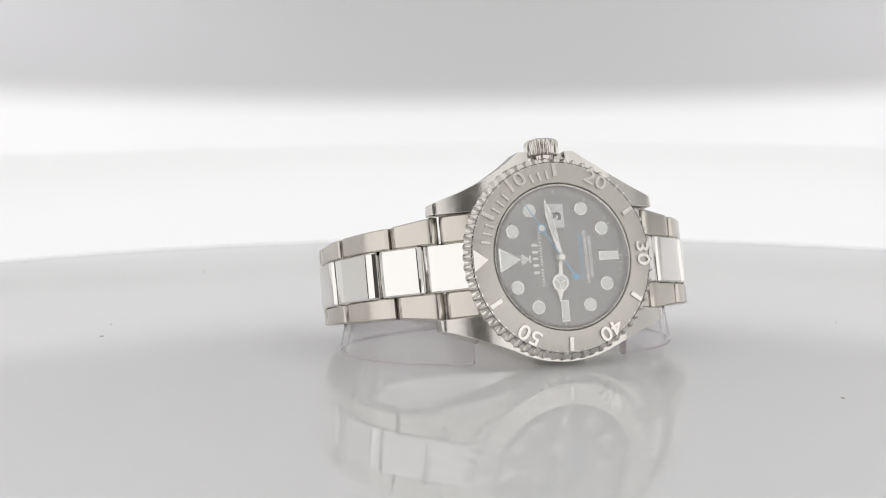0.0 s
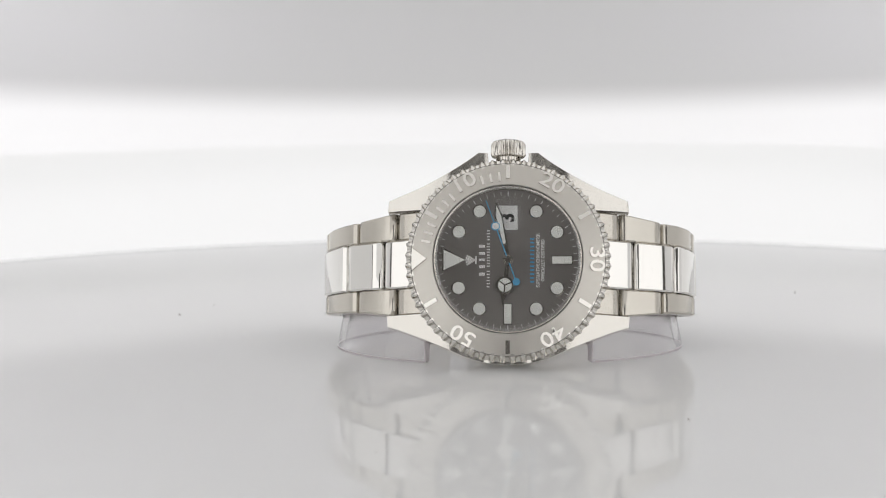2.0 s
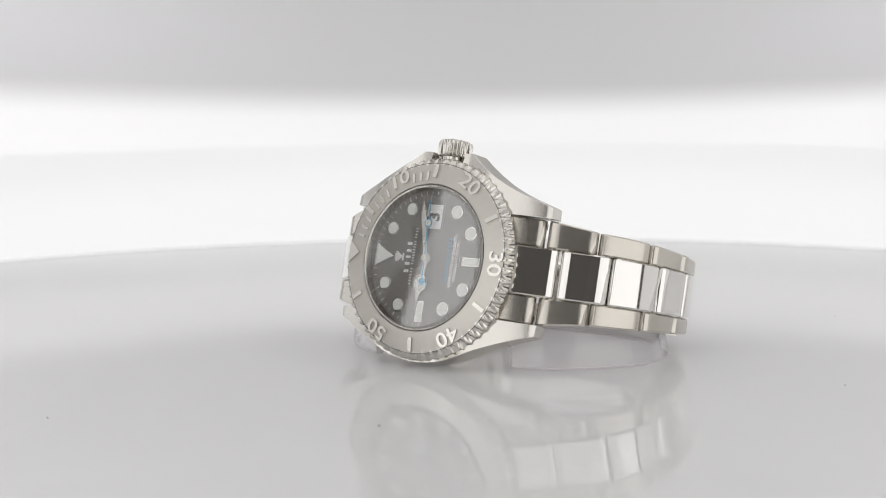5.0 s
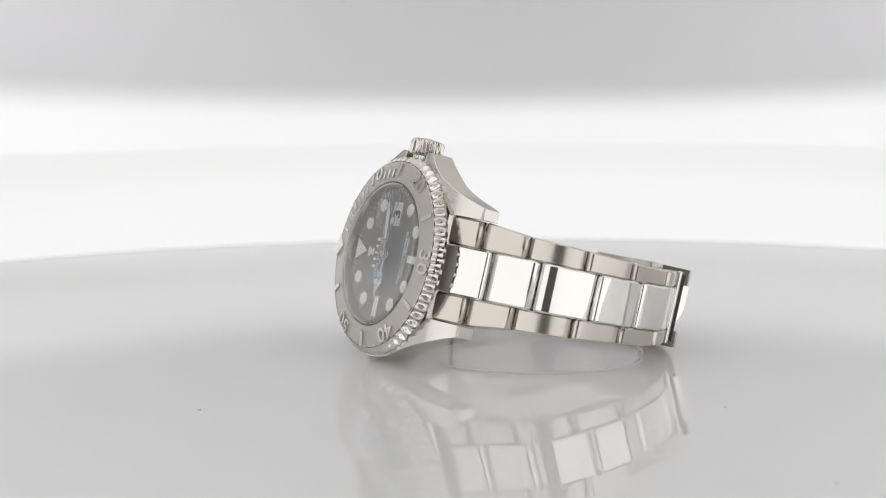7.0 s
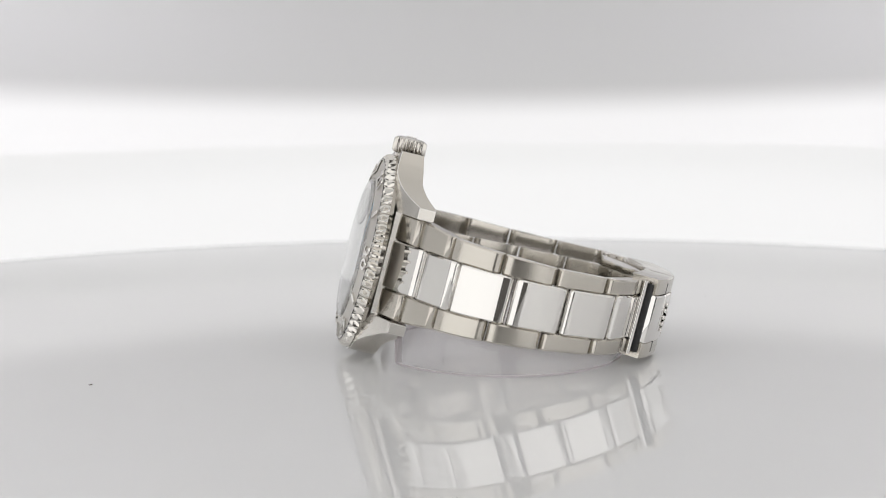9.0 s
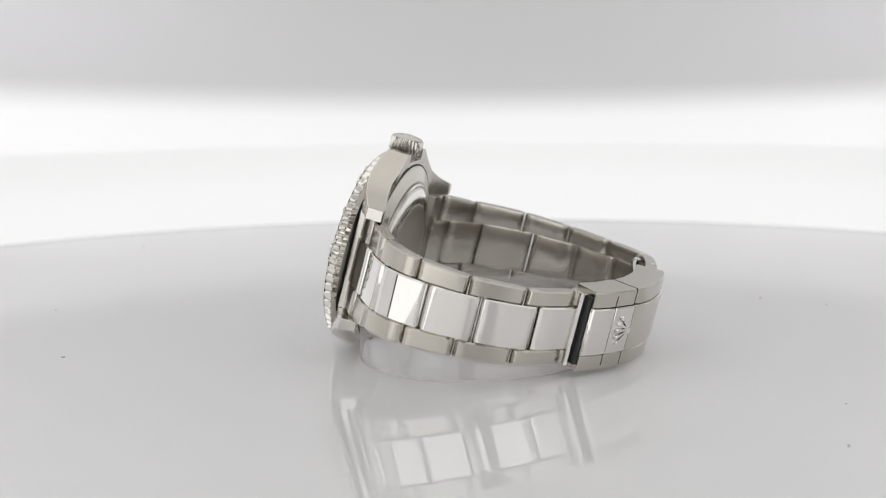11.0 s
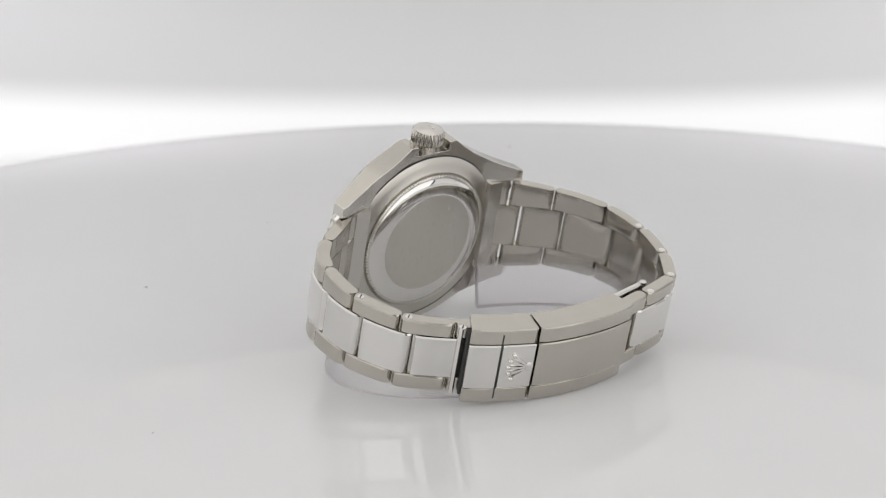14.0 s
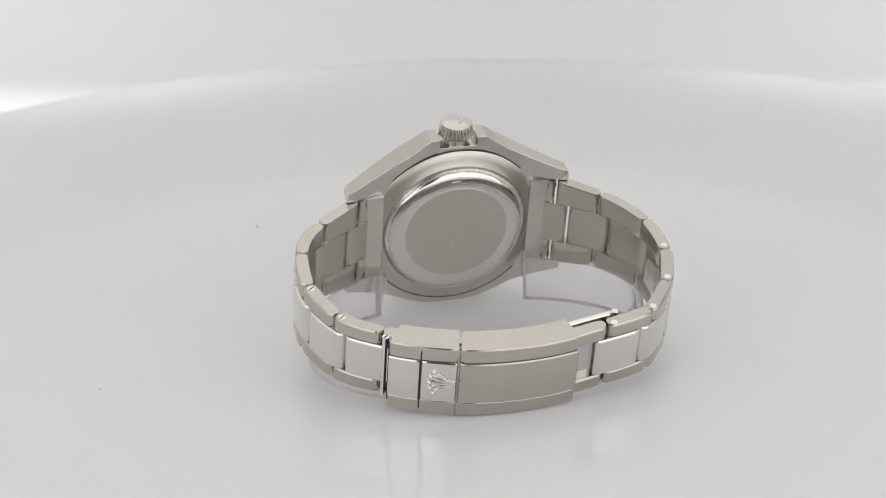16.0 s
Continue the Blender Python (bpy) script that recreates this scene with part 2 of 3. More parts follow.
# unseen dark slits, added for narrow dark lines in the polished links
for a0, a1 in ((195, 197), (-17, -15), (262, 278)):
    band("wall_dark_slit", DARK_PANEL, a0, a1, [(TENT + 14, -160), (TENT + 14, 300)], "added dark slit in the wall of the tent, for reflections", 16)
band("ceiling", TOP_GLOW, 0, 360, [(TENT - 30, 300), (520, 480), (330, 640), (150, 700), (8, 712)], "pale diffusing canopy over the tent")
# unseen glowing floor, added to brighten the plate from below and thin its shadows
tagged(part("floor", moved(disc(TENT + 20, -175, -160, 96), Matrix.Identity(4)), FLOOR_GLOW, None), "added white glowing floor under the turntable, unseen", "floor", "", "structure")


def rounded_plate(r, top, thick, rim):
    prof = [(0.01, top)] + [(r * k, top) for k in (0.3, 0.6, 0.85, 0.95)]
    prof += [(r - rim + rim * math.sin(a), top - rim + rim * math.cos(a)) for a in [math.pi / 2 * i / 8 for i in range(9)]]
    prof += [(r - 1.0, top - thick), (0.01, top - thick)]
    return lathe(prof, 160)


turntable = thing("turntable", "round glossy white acrylic turntable plate", "turntable")
part("plate", rounded_plate(206.5, 0.0, 9.0, 2.5), TABLE, turntable, "glossy white acrylic disc", 30)
part("hub", lathe([(0.5, -9.05), (9, -9.05), (9, -26), (12, -30), (12, -60), (0.5, -60)], 64), PAPER, turntable, "grey tilting hub under the plate", 30)
rng = random.Random(4)
for k in range(16):
    a, r = rng.uniform(0, 360), rng.uniform(75, 185)
    s = rng.uniform(0.12, 0.3)
    bm = bmesh.new()
    bmesh.ops.create_icosphere(bm, subdivisions=1, radius=s)
    for v in bm.verts:
        v.co *= rng.uniform(0.6, 1.3)
    bmesh.ops.scale(bm, vec=(1.6, 0.8, 0.5), verts=bm.verts)
    moved(bm, Matrix.Rotation(radians(a), 4, "Z") @ Matrix.Translation((r, 0, 0.08)))
    part("dust_speck", bm, DUST, turntable, "tiny dust speck" if k == 0 else "")

pedestal = thing("pedestal", "grey round pedestal that carries the turntable", "pedestal")
part("column", lathe([(0.5, -62), (14, -62), (14, -150), (45, -159.5), (0.5, -159.5)], 48), PAPER, pedestal)

# ---- the clear stand: an open ring inside the bracelet ----
stand = thing("watch_stand", "clear plastic open ring stand inside the watch bracelet", "stand")


def open_ring():
    """Egg-shaped open strip, 10 mm high and 1.4 mm thick, its gap towards the watch case."""
    bm = bmesh.new()
    half, n, loops = 1.4, 90, []
    for j in range(n + 1):
        a = radians(-90 + 27.5 + (360 - 55) * j / n)
        ring = []
        for inset, z, draw in ((0, 0.35, 0), (0.35, 0.02, 0), (half - 0.3, 0.02, 0), (half, 0.4, 0), (half, 9.8, 1), (half - 0.3, 10.1, 1), (0.3, 10.1, 1), (0, 9.8, 1)):
            ax, ay = 35.6 - inset - 1.9 * draw, 25.2 - inset - 1.4 * draw
            ring.append(bm.verts.new((ax * math.cos(a), 26.6 + ay * math.sin(a), z)))
        loops.append(ring)
    for a, b in zip(loops, loops[1:]):
        for i in range(8):
            bm.faces.new((a[i], b[i], b[(i + 1) % 8], a[(i + 1) % 8]))
    bm.faces.new(loops[0])
    bm.faces.new(loops[-1][::-1])
    return bm


part("ring", open_ring(), PLASTIC, stand, "", 50)
RIM = grain(material("cut_plastic_edge", (0.58, 0.54, 0.56), 0.3), 500, (0.3, 0.45))


def ring_rim():
    """The cut lower edge of the strip, which catches light along its length."""
    bm = bmesh.new()
    loops, n = [], 90
    for j in range(n + 1):
        a = radians(-90 + 27.5 + (360 - 55) * j / n)
        loops.append([bm.verts.new(((35.6 + o) * math.cos(a), 26.6 + (25.2 + o) * math.sin(a), z)) for o, z in ((0.04, 0.03), (0.04, 0.42), (-0.2, 0.42), (-0.2, 0.03))])
    for a, b in zip(loops, loops[1:]):
        for i in range(4):
            bm.faces.new((a[i], b[i], b[(i + 1) % 4], a[(i + 1) % 4]))
    bm.faces.new(loops[0])
    bm.faces.new(loops[-1][::-1])
    return bm


for a in (radians(-62.5), radians(242.5)):
    x, y = 35.0 * math.cos(a), 26.6 + 24.6 * math.sin(a)
    part("end_edge", moved(box(-0.18, 0.18, -0.75, 0.75, 0.3, 9.9, 0.1), Matrix.Translation((x, y, 0)) @ Matrix.Rotation(a, 4, "Z") @ Matrix.Rotation(radians(90), 4, "Z")), RIM, stand, "cut end of the strip")
part("rim", ring_rim(), RIM, stand, "pinkish cut lower edge", 50)

# ---- the watch, built lying dial up: x to three o'clock, y to twelve, z out of the dial ----
watch = thing("wristwatch", "steel wristwatch with grey dial lying sideways over a clear ring", "wristwatch")


# case with lugs and crown guards
def case_outline():
    """Right half from twelve to six, in (x, y); x is the crown's side."""
    right = [(-0.0, 16.4), (10.25, 16.4), (10.35, 23.8), (12.5, 23.6), (13.2, 21.5), (14.6, 17.5), (16.6, 13.2), (18.9, 9.4), (20.4, 7.3), (21.5, 5.9), (21.5, 4.0), (19.6, 3.9), (19.6, 0.0)]
    right += [(x, -y) for x, y in right[-2::-1]]
    left = [(-10.25, 16.4), (-10.35, 23.8), (-12.5, 23.6), (-13.2, 21.5), (-14.9, 17.3), (-16.9, 12.6), (-19.0, 7.8), (-20.0, 3.8), (-20.3, 0.0)]
    left += [(x, -y) for x, y in left[-2::-1]]
    return eased(right + left[::-1])


def eased(points, per=4):
    """Rounds the runs of an outline whose corners are slight; sharp corners stay."""
    out, n = [], len(points)
    turn = lambda i: abs((Vector(points[(i + 1) % n]) - Vector(points[i])).angle_signed(Vector(points[i]) - Vector(points[i - 1]), 0))
    for i in range(n):
        p0, p1, p2, p3 = (Vector(points[(i + k) % n]) for k in (-1, 0, 1, 2))
        if turn(i) > 0.5:
            p0 = p1 - (p2 - p1)
        if turn((i + 1) % n) > 0.5:
            p3 = p2 + (p2 - p1)
        for j in range(per if (p2 - p1).length > 2.5 and abs(p1.x) > 12 else 1):
            t = j / per
            out.append(tuple(0.5 * (2 * p1 + (p2 - p0) * t + (2 * p0 - 5 * p1 + 4 * p2 - p3) * t * t + (3 * p1 - p0 - 3 * p2 + p3) * t ** 3)))
    return out


def case_mesh():
    bm = prism(case_outline(), -6.2, -0.85)
    for y in [c * 0.75 for c in range(-32, 33)]:
        bmesh.ops.bisect_plane(bm, geom=bm.verts[:] + bm.edges[:] + bm.faces[:], plane_co=(0, y, 0), plane_no=(0, 1, 0))
    for v in bm.verts:
        y = abs(v.co.y)
        k = min(1, max(0, (y - 11) / 12.3))
        drop_top, drop_low = 4.6 * k ** 1.6, 2.5 * min(1, max(0, (y - 13.5) / 9)) ** 1.3
        guard = 1.2 * min(1, max(0, (v.co.x - 18.5) / 3))
        v.co.z -= drop_top + guard * 0.5 if v.co.z > -3.5 else drop_low - guard * 0.15
    return bm


case = part("case", case_mesh(), CASE, watch, "brushed and polished steel case with lugs", 28, 0.85)
case.data.materials.append(POLISHED)
case.data.materials.append(BRUSHED)
case.modifiers["bevel"].material = 1
for f in case.data.polygons:
    if abs(f.normal[2]) < 0.35 and abs(f.center[0]) > 0.0115:
        f.material_index = 2
for sx in (-1, 1):
    for sy in (-1, 1):
        hole = moved(box(-0.55, 0.55, -0.9, 0.9, -0.3, 0.1), Matrix.Translation((sx * 9.0, sy * 20.4, -7.92)))
        part("spring_bar_slot", hole, GAP_REFLECTION_DARK, case, "dark slot for the spring bar")


# case back
back = part("case_back", lathe([(0.01, -5.6), (18.6, -5.6), (18.6, -6.28), (18.35, -6.45), (16.9, -6.75), (15.5, -7.3), (15.2, -7.0), (0.01, -7.0)], 128), SATIN_DISC, watch, "brushed dished ring of the screw-down back", 25)
part("groove", lathe([(18.55, -5.9), (18.55, -6.24), (18.9, -6.24), (18.9, -5.9)], 128), GAP_REFLECTION_DARK, back, "thin dark joint line")
part("fluted_ring", lathe([(12.0, -6.9), (15.15, -6.9), (15.15, -7.55), (14.75, -7.8), (12.0, -7.8)], 768, lambda i, a: ((-0.24 if math.sin(a * 128) > 0 else 0.0, 0) if i in (1, 2, 3) else (0, 0))), CASE, back, "finely fluted steel ring", 25)
part("bevel", lathe([(10.9, -7.2), (14.5, -7.2), (14.5, -7.7), (14.3, -7.88), (13.9, -8.1), (13.4, -8.29), (12.8, -8.45), (12.0, -8.58), (11.05, -8.67), (10.9, -8.67)], 160), POLISHED, back, "mirror-polished bevel", 25)
part("centre_disc", lathe([(0.01, -7.2), (11.0, -7.2), (11.0, -8.67), (10.9, -8.72), (0.01, -8.72)], 128), SATIN_DISC, back, "plain brushed centre disc", 25)

for sy in (-1, 1):
    y0, y1 = sorted((sy * 15.8, sy * 20.2))
    part("end_piece", box(-10.2, 10.2, y0, y1, -7.9, -5.6, 0.2), CASE, watch, "brushed steel end piece between the lugs", 30)

# bezel
NOTCHES = 60


def scallop(i, a):
    """Scooped cups round the rim, pointed where they meet the face."""
    u = abs(((a * NOTCHES / (2 * math.pi) + 0.5) % 1.0) - 0.5) * 2
    k = max(0.0, 1 - (u / 0.8) ** 2)
    return {4: (-0.12 * k, 0), 5: (-0.7 * k, -0.12 * k), 6: (-1.1 * k, -0.2 * k), 7: (-1.1 * k, 0), 8: (-0.25 * k, 0)}.get(i, (0, 0))


bezel = part("bezel", lathe([(14.5, -1.6), (14.5, 1.9), (14.65, 2.05), (18.5, 1.32), (18.95, 1.2), (19.35, 1.0), (19.85, 0.5), (20.05, -0.2), (20.0, -0.75), (19.3, -1.6)], 720, scallop), PLATINUM, watch, "satin platinum bezel with scalloped rim", 30)
bezel.data.materials.append(RAISED)
for f in bezel.data.polygons:
    if math.hypot(f.center[0], f.center[1]) > 0.0187:
        f.material_index = 1
part("groove", lathe([(14.3, 0.5), (14.3, 1.83), (14.52, 1.83), (14.52, 0.5)], 128), GAP_REFLECTION_DARK, bezel, "dark joint round the crystal")
part("groove", lathe([(18.78, 1.1), (18.78, 1.27), (18.86, 1.25), (18.86, 1.1)], 128), GAP_REFLECTION_DARK, bezel, "thin dark joint line")
SLOPE = math.atan2(1.32 - 2.0, 18.5 - 14.9)


def on_bezel(r, phi, lift=0.0):
    h = 2.0 + (r - 14.9) * (1.32 - 2.0) / (18.5 - 14.9)
    return at_clock(r, phi, h + lift) @ Matrix.Rotation(SLOPE, 4, "X")


for body, phi in (("10", 60), ("20", 120), ("30", 180), ("40", 240), ("50", 300)):
    bm = lettering(body, 4.05, 0.5, 0.05)
    bmesh.ops.scale(bm, vec=(1.25, 1.0, 1.0), verts=bm.verts)
    part("numeral", moved(bm, on_bezel(17.1, phi, 0.1)), RAISED, bezel, f"raised polished number {body}")
for phi in (30, 90, 150, 210, 270, 330):
    part("five_minute_bar", moved(box(-0.42, 0.42, -1.38, 1.38, -0.2, 0.36, 0.06), on_bezel(17.12, phi)), RAISED, bezel, "raised polished bar")
for k in list(range(2, 5)) + list(range(6, 9)) + list(range(12, 15)):
    part("minute_bar", moved(box(-0.24, 0.24, -0.95, 0.95, -0.2, 0.3, 0.05), on_bezel(16.2, k * 6)), RAISED, bezel, "short raised minute bar" if k == 2 else "")
part("triangle", moved(prism([(-2.3, 1.5), (2.3, 1.5), (0, -1.5)], -0.2, 0.36, 0.1), on_bezel(17.1, 0)), RAISED, bezel, "raised polished triangle")

# dial with its furniture
dial = part("dial", disc(14.0, -0.6, 0.0, 128), DIAL, watch, "slate grey sunray dial")
part("inner_ring", lathe([(13.85, -0.2), (14.0, 1.3), (14.05, 1.75), (14.36, 1.85), (14.36, -0.2)], 128), BRUSHED, watch, "polished inner ring round the dial", 30)
ticks = []
for k in range(60):
    w, l = (0.05, 0.32) if k % 5 else (0.08, 0.36)
    ticks.append(moved(box(-w, w, -l, l, 0.0, 0.03), at_clock(13.1, k * 6, 0)))
tagged(part("minute_track", joined(ticks), PRINT, dial, "fine white printed minute track"), kind="stuff")


def marker(outline_or_r, phi, r=11.0):
    """An applied hour marker: steel frame, pale fill."""
    if isinstance(outline_or_r, float):
        rim, fill = disc(outline_or_r, 0, 0.45, 40, 0.1), disc(outline_or_r - 0.24, 0.3, 0.5, 40, 0.04)
    else:
        inner = [(x * 0.80, y * (0.80 if abs(y) < 1.5 else 0.89) - (0.0 if len(outline_or_r) == 4 else 0.12)) for x, y in outline_or_r]
        rim, fill = prism(outline_or_r, 0, 0.45, 0.08), prism(inner, 0.3, 0.5, 0.03)
    m = part("hour_marker", moved(rim, at_clock(r, phi, 0)), POLISHED, dial, "steel-framed luminous hour marker")
    part("luminous_fill", moved(fill, at_clock(r, phi, 0)), LUME, m)


for hour in (1, 2, 4, 5, 7, 8, 10, 11):
    marker(1.42, hour * 30)
for hour in (6, 9):
    marker([(-0.88, -2.15), (0.88, -2.15), (0.88, 2.15), (-0.88, 2.15)], hour * 30, 10.5)
marker([(-2.5, 2.3), (2.5, 2.3), (0, -2.4)], 0, 10.55)

# writing on the dial: maker's names as plain bars, readable words as letters
part("emblem", joined([moved(prism([(-0.12, 0), (0.12, 0), (0.2, 1.5), (-0.2, 1.5)], 0, 0.12), Matrix.Translation((0, 6.4, 0)) @ spin(p)) for p in (-30, -15, 0, 15, 30)] + [moved(disc(0.19, 0, 0.16, 12), Matrix.Translation((0, 6.4, 0)) @ spin(p) @ Matrix.Translation((0, 1.7, 0))) for p in (-30, -15, 0, 15, 30)] + [box(-0.75, 0.75, 6.05, 6.4, 0, 0.12)]), PRINT, dial, "small applied pale emblem")
def bars(length, y0, y1, widths, mat, label):
    """One line of plain bars, a bar for each sign that stood there."""
    total = sum(widths)
    x, row = -length / 2, []
    for w in widths:
        step = length * w / total
        row.append(box(x + step * 0.3, x + step * 0.7, y0, y1, 0.0, 0.04))
        x += step
    part("name_bar", joined(row), mat, dial, label)


bars(6.9, 4.45, 5.6, [1.1, 1.1, 0.9, 1.0, 1.1], PRINT, "row of plain white printed bars")
for length, x, count in ((3.6, -3.7, 6), (4.9, 1.0, 9), (2.3, 4.9, 4)):
    row = [box(x - length / 2 + length * (k + 0.3) / count, x - length / 2 + length * (k + 0.7) / count, 3.5, 4.1, 0, 0.03) for k in range(count)]
    part("name_bar", joined(row), PRINT, dial, "fine row of plain white bars")
bars(9.2, -5.1, -4.3, [1.0] * 12, BLUE_PRINT, "row of plain blue printed bars")
for body, y, wide in (("SUPERLATIVE CHRONOMETER", -5.85, 10.6), ("OFFICIALLY CERTIFIED", -6.8, 8.2)):
    bm = lettering(body, 0.9, 0.03, 0.02)
    span = max(v.co.x for v in bm.verts) - min(v.co.x for v in bm.verts)
    bmesh.ops.scale(bm, vec=(wide / span, 1, 1), verts=bm.verts)
    part("writing", moved(bm, Matrix.Translation((0, y, 0.015))), PRINT, dial, "small white printed words")

# date window and disc
part("date_window", moved(joined([box(-2.75, 2.75, -2.2, -1.85, 0, 0.12), box(-2.75, 2.75, 1.85, 2.2, 0, 0.12), box(-2.75, -2.4, -1.85, 1.85, 0, 0.12), box(2.4, 2.75, -1.85, 1.85, 0, 0.12)]), Matrix.Translation((8.35, 0, 0))), DIAL, dial, "frame of the date window")
date = part("date_disc", moved(box(-2.4, 2.4, -1.85, 1.85, 0.0, 0.03), Matrix.Translation((8.35, 0, 0))), DATE, dial, "white date disc")
part("date_number", moved(lettering("3", 3.7, 0.03, 0.13), Matrix.Translation((8.35, 0, 0.05))), BLACK, date, "black number 3")


# the pointers show nine thirteen
def hand(name, pieces, phi, label):
    h = part(name, pieces[0][0], pieces[0][1], watch, label)
    for sub, bm, mat in pieces[1]:
        part(sub, bm, mat, h)
    h.matrix_basis = spin(phi)
    return h


ring = lathe([(1.35, 0.55), (1.35, 0.8), (1.75, 0.8), (1.75, 0.55)], 40)
moved(ring, Matrix.Translation((0, 5.0, 0)))
spokes = [moved(box(-0.13, 0.13, 0.0, 1.5, 0.55, 0.8), Matrix.Translation((0, 5.0, 0)) @ spin(p)) for p in (0, 120, 240)]
hour_metal = joined([prism([(-0.42, 0), (0.42, 0), (0.42, 3.5), (-0.42, 3.5)], 0.5, 0.75, 0.06), ring, prism([(-0.75, 6.4), (0.75, 6.4), (0.0, 9.0)], 0.55, 0.78, 0.05), disc(1.0, 0.45, 0.8, 32, 0.08)] + spokes)
hand("hour_hand", ((hour_metal, RAISED), [("luminous_fill", moved(disc(1.4, 0.6, 0.74, 32), Matrix.Translation((0, 5.0, 0))), LUME)]), 276.5, "steel hour hand with three-spoked circle")
minute_metal = joined([prism([(-0.42, 0), (0.42, 0), (0.78, 8.6), (0.0, 12.2), (-0.78, 8.6)], 0.95, 1.15, 0.06), disc(0.95, 0.9, 1.2, 32, 0.08)])
hand("minute_hand", ((minute_metal, RAISED), [("luminous_fill", prism([(-0.28, 3.2), (0.28, 3.2), (0.5, 8.5), (0.0, 10.8), (-0.5, 8.5)], 1.14, 1.2, 0.02), LUME)]), 78.0, "steel minute hand with luminous fill")
second_metal = joined([prism([(-0.13, -4.6), (0.13, -4.6), (0.08, 12.3), (-0.08, 12.3)], 1.34, 1.44), moved(disc(0.72, 1.34, 1.46, 28), Matrix.Translation((0, -4.7, 0))), moved(disc(0.88, 1.34, 1.46, 28), Matrix.Translation((0, 6.9, 0))), disc(0.5, 1.2, 1.46, 24)])
second_hand = part("second_hand", second_metal, BLUE, watch, "thin blue second hand with a round tip")
part("luminous_fill", moved(disc(0.66, 1.4, 1.5, 24), Matrix.Translation((0, 6.9, 0))), LUME, second_hand)
part("pinion", disc(0.78, 1.2, 1.62, 32, 0.15), RAISED, watch, "polished hand pinion")

# crystal with its magnifier
crystal = part("crystal", lathe([(0.01, 2.75), (13.6, 2.75), (14.15, 2.4), (14.2, 1.92), (13.9, 1.92), (13.75, 2.2), (0.01, 2.4)], 128), CRYSTAL, watch, "clear sapphire crystal", 30)
crystal.visible_shadow = False


def magnifier():
    bm = bmesh.new()
    n, rows = 40, []
    for k in range(7):
        t = k / 6
        ring = []
        for j in range(n):
            a = 2 * math.pi * j / n
            c, s = math.cos(a), math.sin(a)
            q = (abs(c) ** 3.2 + abs(s) ** 3.2) ** (-1 / 3.2)
            k2 = math.cos(t * math.pi / 2 * 0.98)
            ring.append(bm.verts.new((8.5 + 3.7 * q * c * k2, 2.9 * q * s * k2, 2.76 + 1.0 * math.sin(t * math.pi / 2))))
        rows.append(ring)
    for a, b in zip(rows, rows[1:]):
        for j in range(n):
            bm.faces.new((a[j], a[(j + 1) % n], b[(j + 1) % n], b[j]))
    bm.faces.new(rows[-1])
    return bm


lens = part("magnifier", magnifier(), LENS, crystal, "domed date magnifier", 60)
lens.visible_shadow = False

# crown
crown = part("crown", moved(lathe([(0.01, 19.4), (2.3, 19.4), (2.5, 20.7), (3.15, 20.9), (3.42, 21.3), (3.42, 23.4), (3.1, 23.9), (2.4, 24.15), (0.01, 24.35)], 312, lambda i, a: ((-0.45 * (0.5 + 0.5 * math.cos(a * 26)) ** 0.6, 0) if i in (3, 4, 5) else (0, 0))), Matrix.Translation((0, 0, -3.3)) @ Matrix.Rotation(radians(90), 4, "Y")), CASE, watch, "fluted polished steel winding crown", 40)
part("emblem", moved(joined([moved(disc(0.3, 24.2, 24.5, 16, 0.08), Matrix.Translation((0.9 * math.cos(radians(p)), 0.9 * math.sin(radians(p)), 0))) for p in (30, 90, 150)]), Matrix.Translation((0, 0, -3.3)) @ Matrix.Rotation(radians(90), 4, "Y")), POLISHED, crown, "small raised emblem")

# ---- bracelet: a loop in (y, z); its outer face runs through these points from six to twelve o'clock ----
LOOP = [(-14.5, -2.2), (-17.6, -3.7), (-19.8, -5.05), (-22.0, -6.5), (-26.7, -9.3), (-31.8, -12.6), (-35.6, -16.4), (-37.4, -21.5), (-38.3, -27.0), (-38.2, -32.2), (-36.9, -37.6), (-34.7, -42.9), (-31.6, -47.9), (-27.6, -52.2), (-22.3, -55.7), (-16, -58.3), (-10, -60.0), (-4, -60.6), (2, -60.6), (8, -59.8), (14, -58.4), (21, -56.8), (27.0, -54.2), (30.7, -49.8), (34.1, -44.8), (36.5, -39.2), (37.8, -34.0), (38.1, -28.5), (37.2, -23.0), (35.0, -17.5), (31.2, -12.8), (26.6, -9.4), (22.0, -6.5), (19.8, -5.05), (17.6, -3.7), (14.5, -2.2)]


def smooth_loop(points, per=24):
    out = []
    for i in range(len(points) - 1):
        p = [np.array(points[min(max(i + k, 0), len(points) - 1)], float) for k in (-1, 0, 1, 2)]
        for j in range(per):
            t = j / per
            out.append(0.5 * (2 * p[1] + (p[2] - p[0]) * t + (2 * p[0] - 5 * p[1] + 4 * p[2] - p[3]) * t * t + (3 * p[1] - p[0] - 3 * p[2] + p[3]) * t ** 3))
    out.append(np.array(points[-1], float))
    return np.array(out)


PATH2 = smooth_loop(LOOP)
ARC = np.concatenate([[0], np.cumsum(np.hypot(*np.diff(PATH2, axis=0).T))])


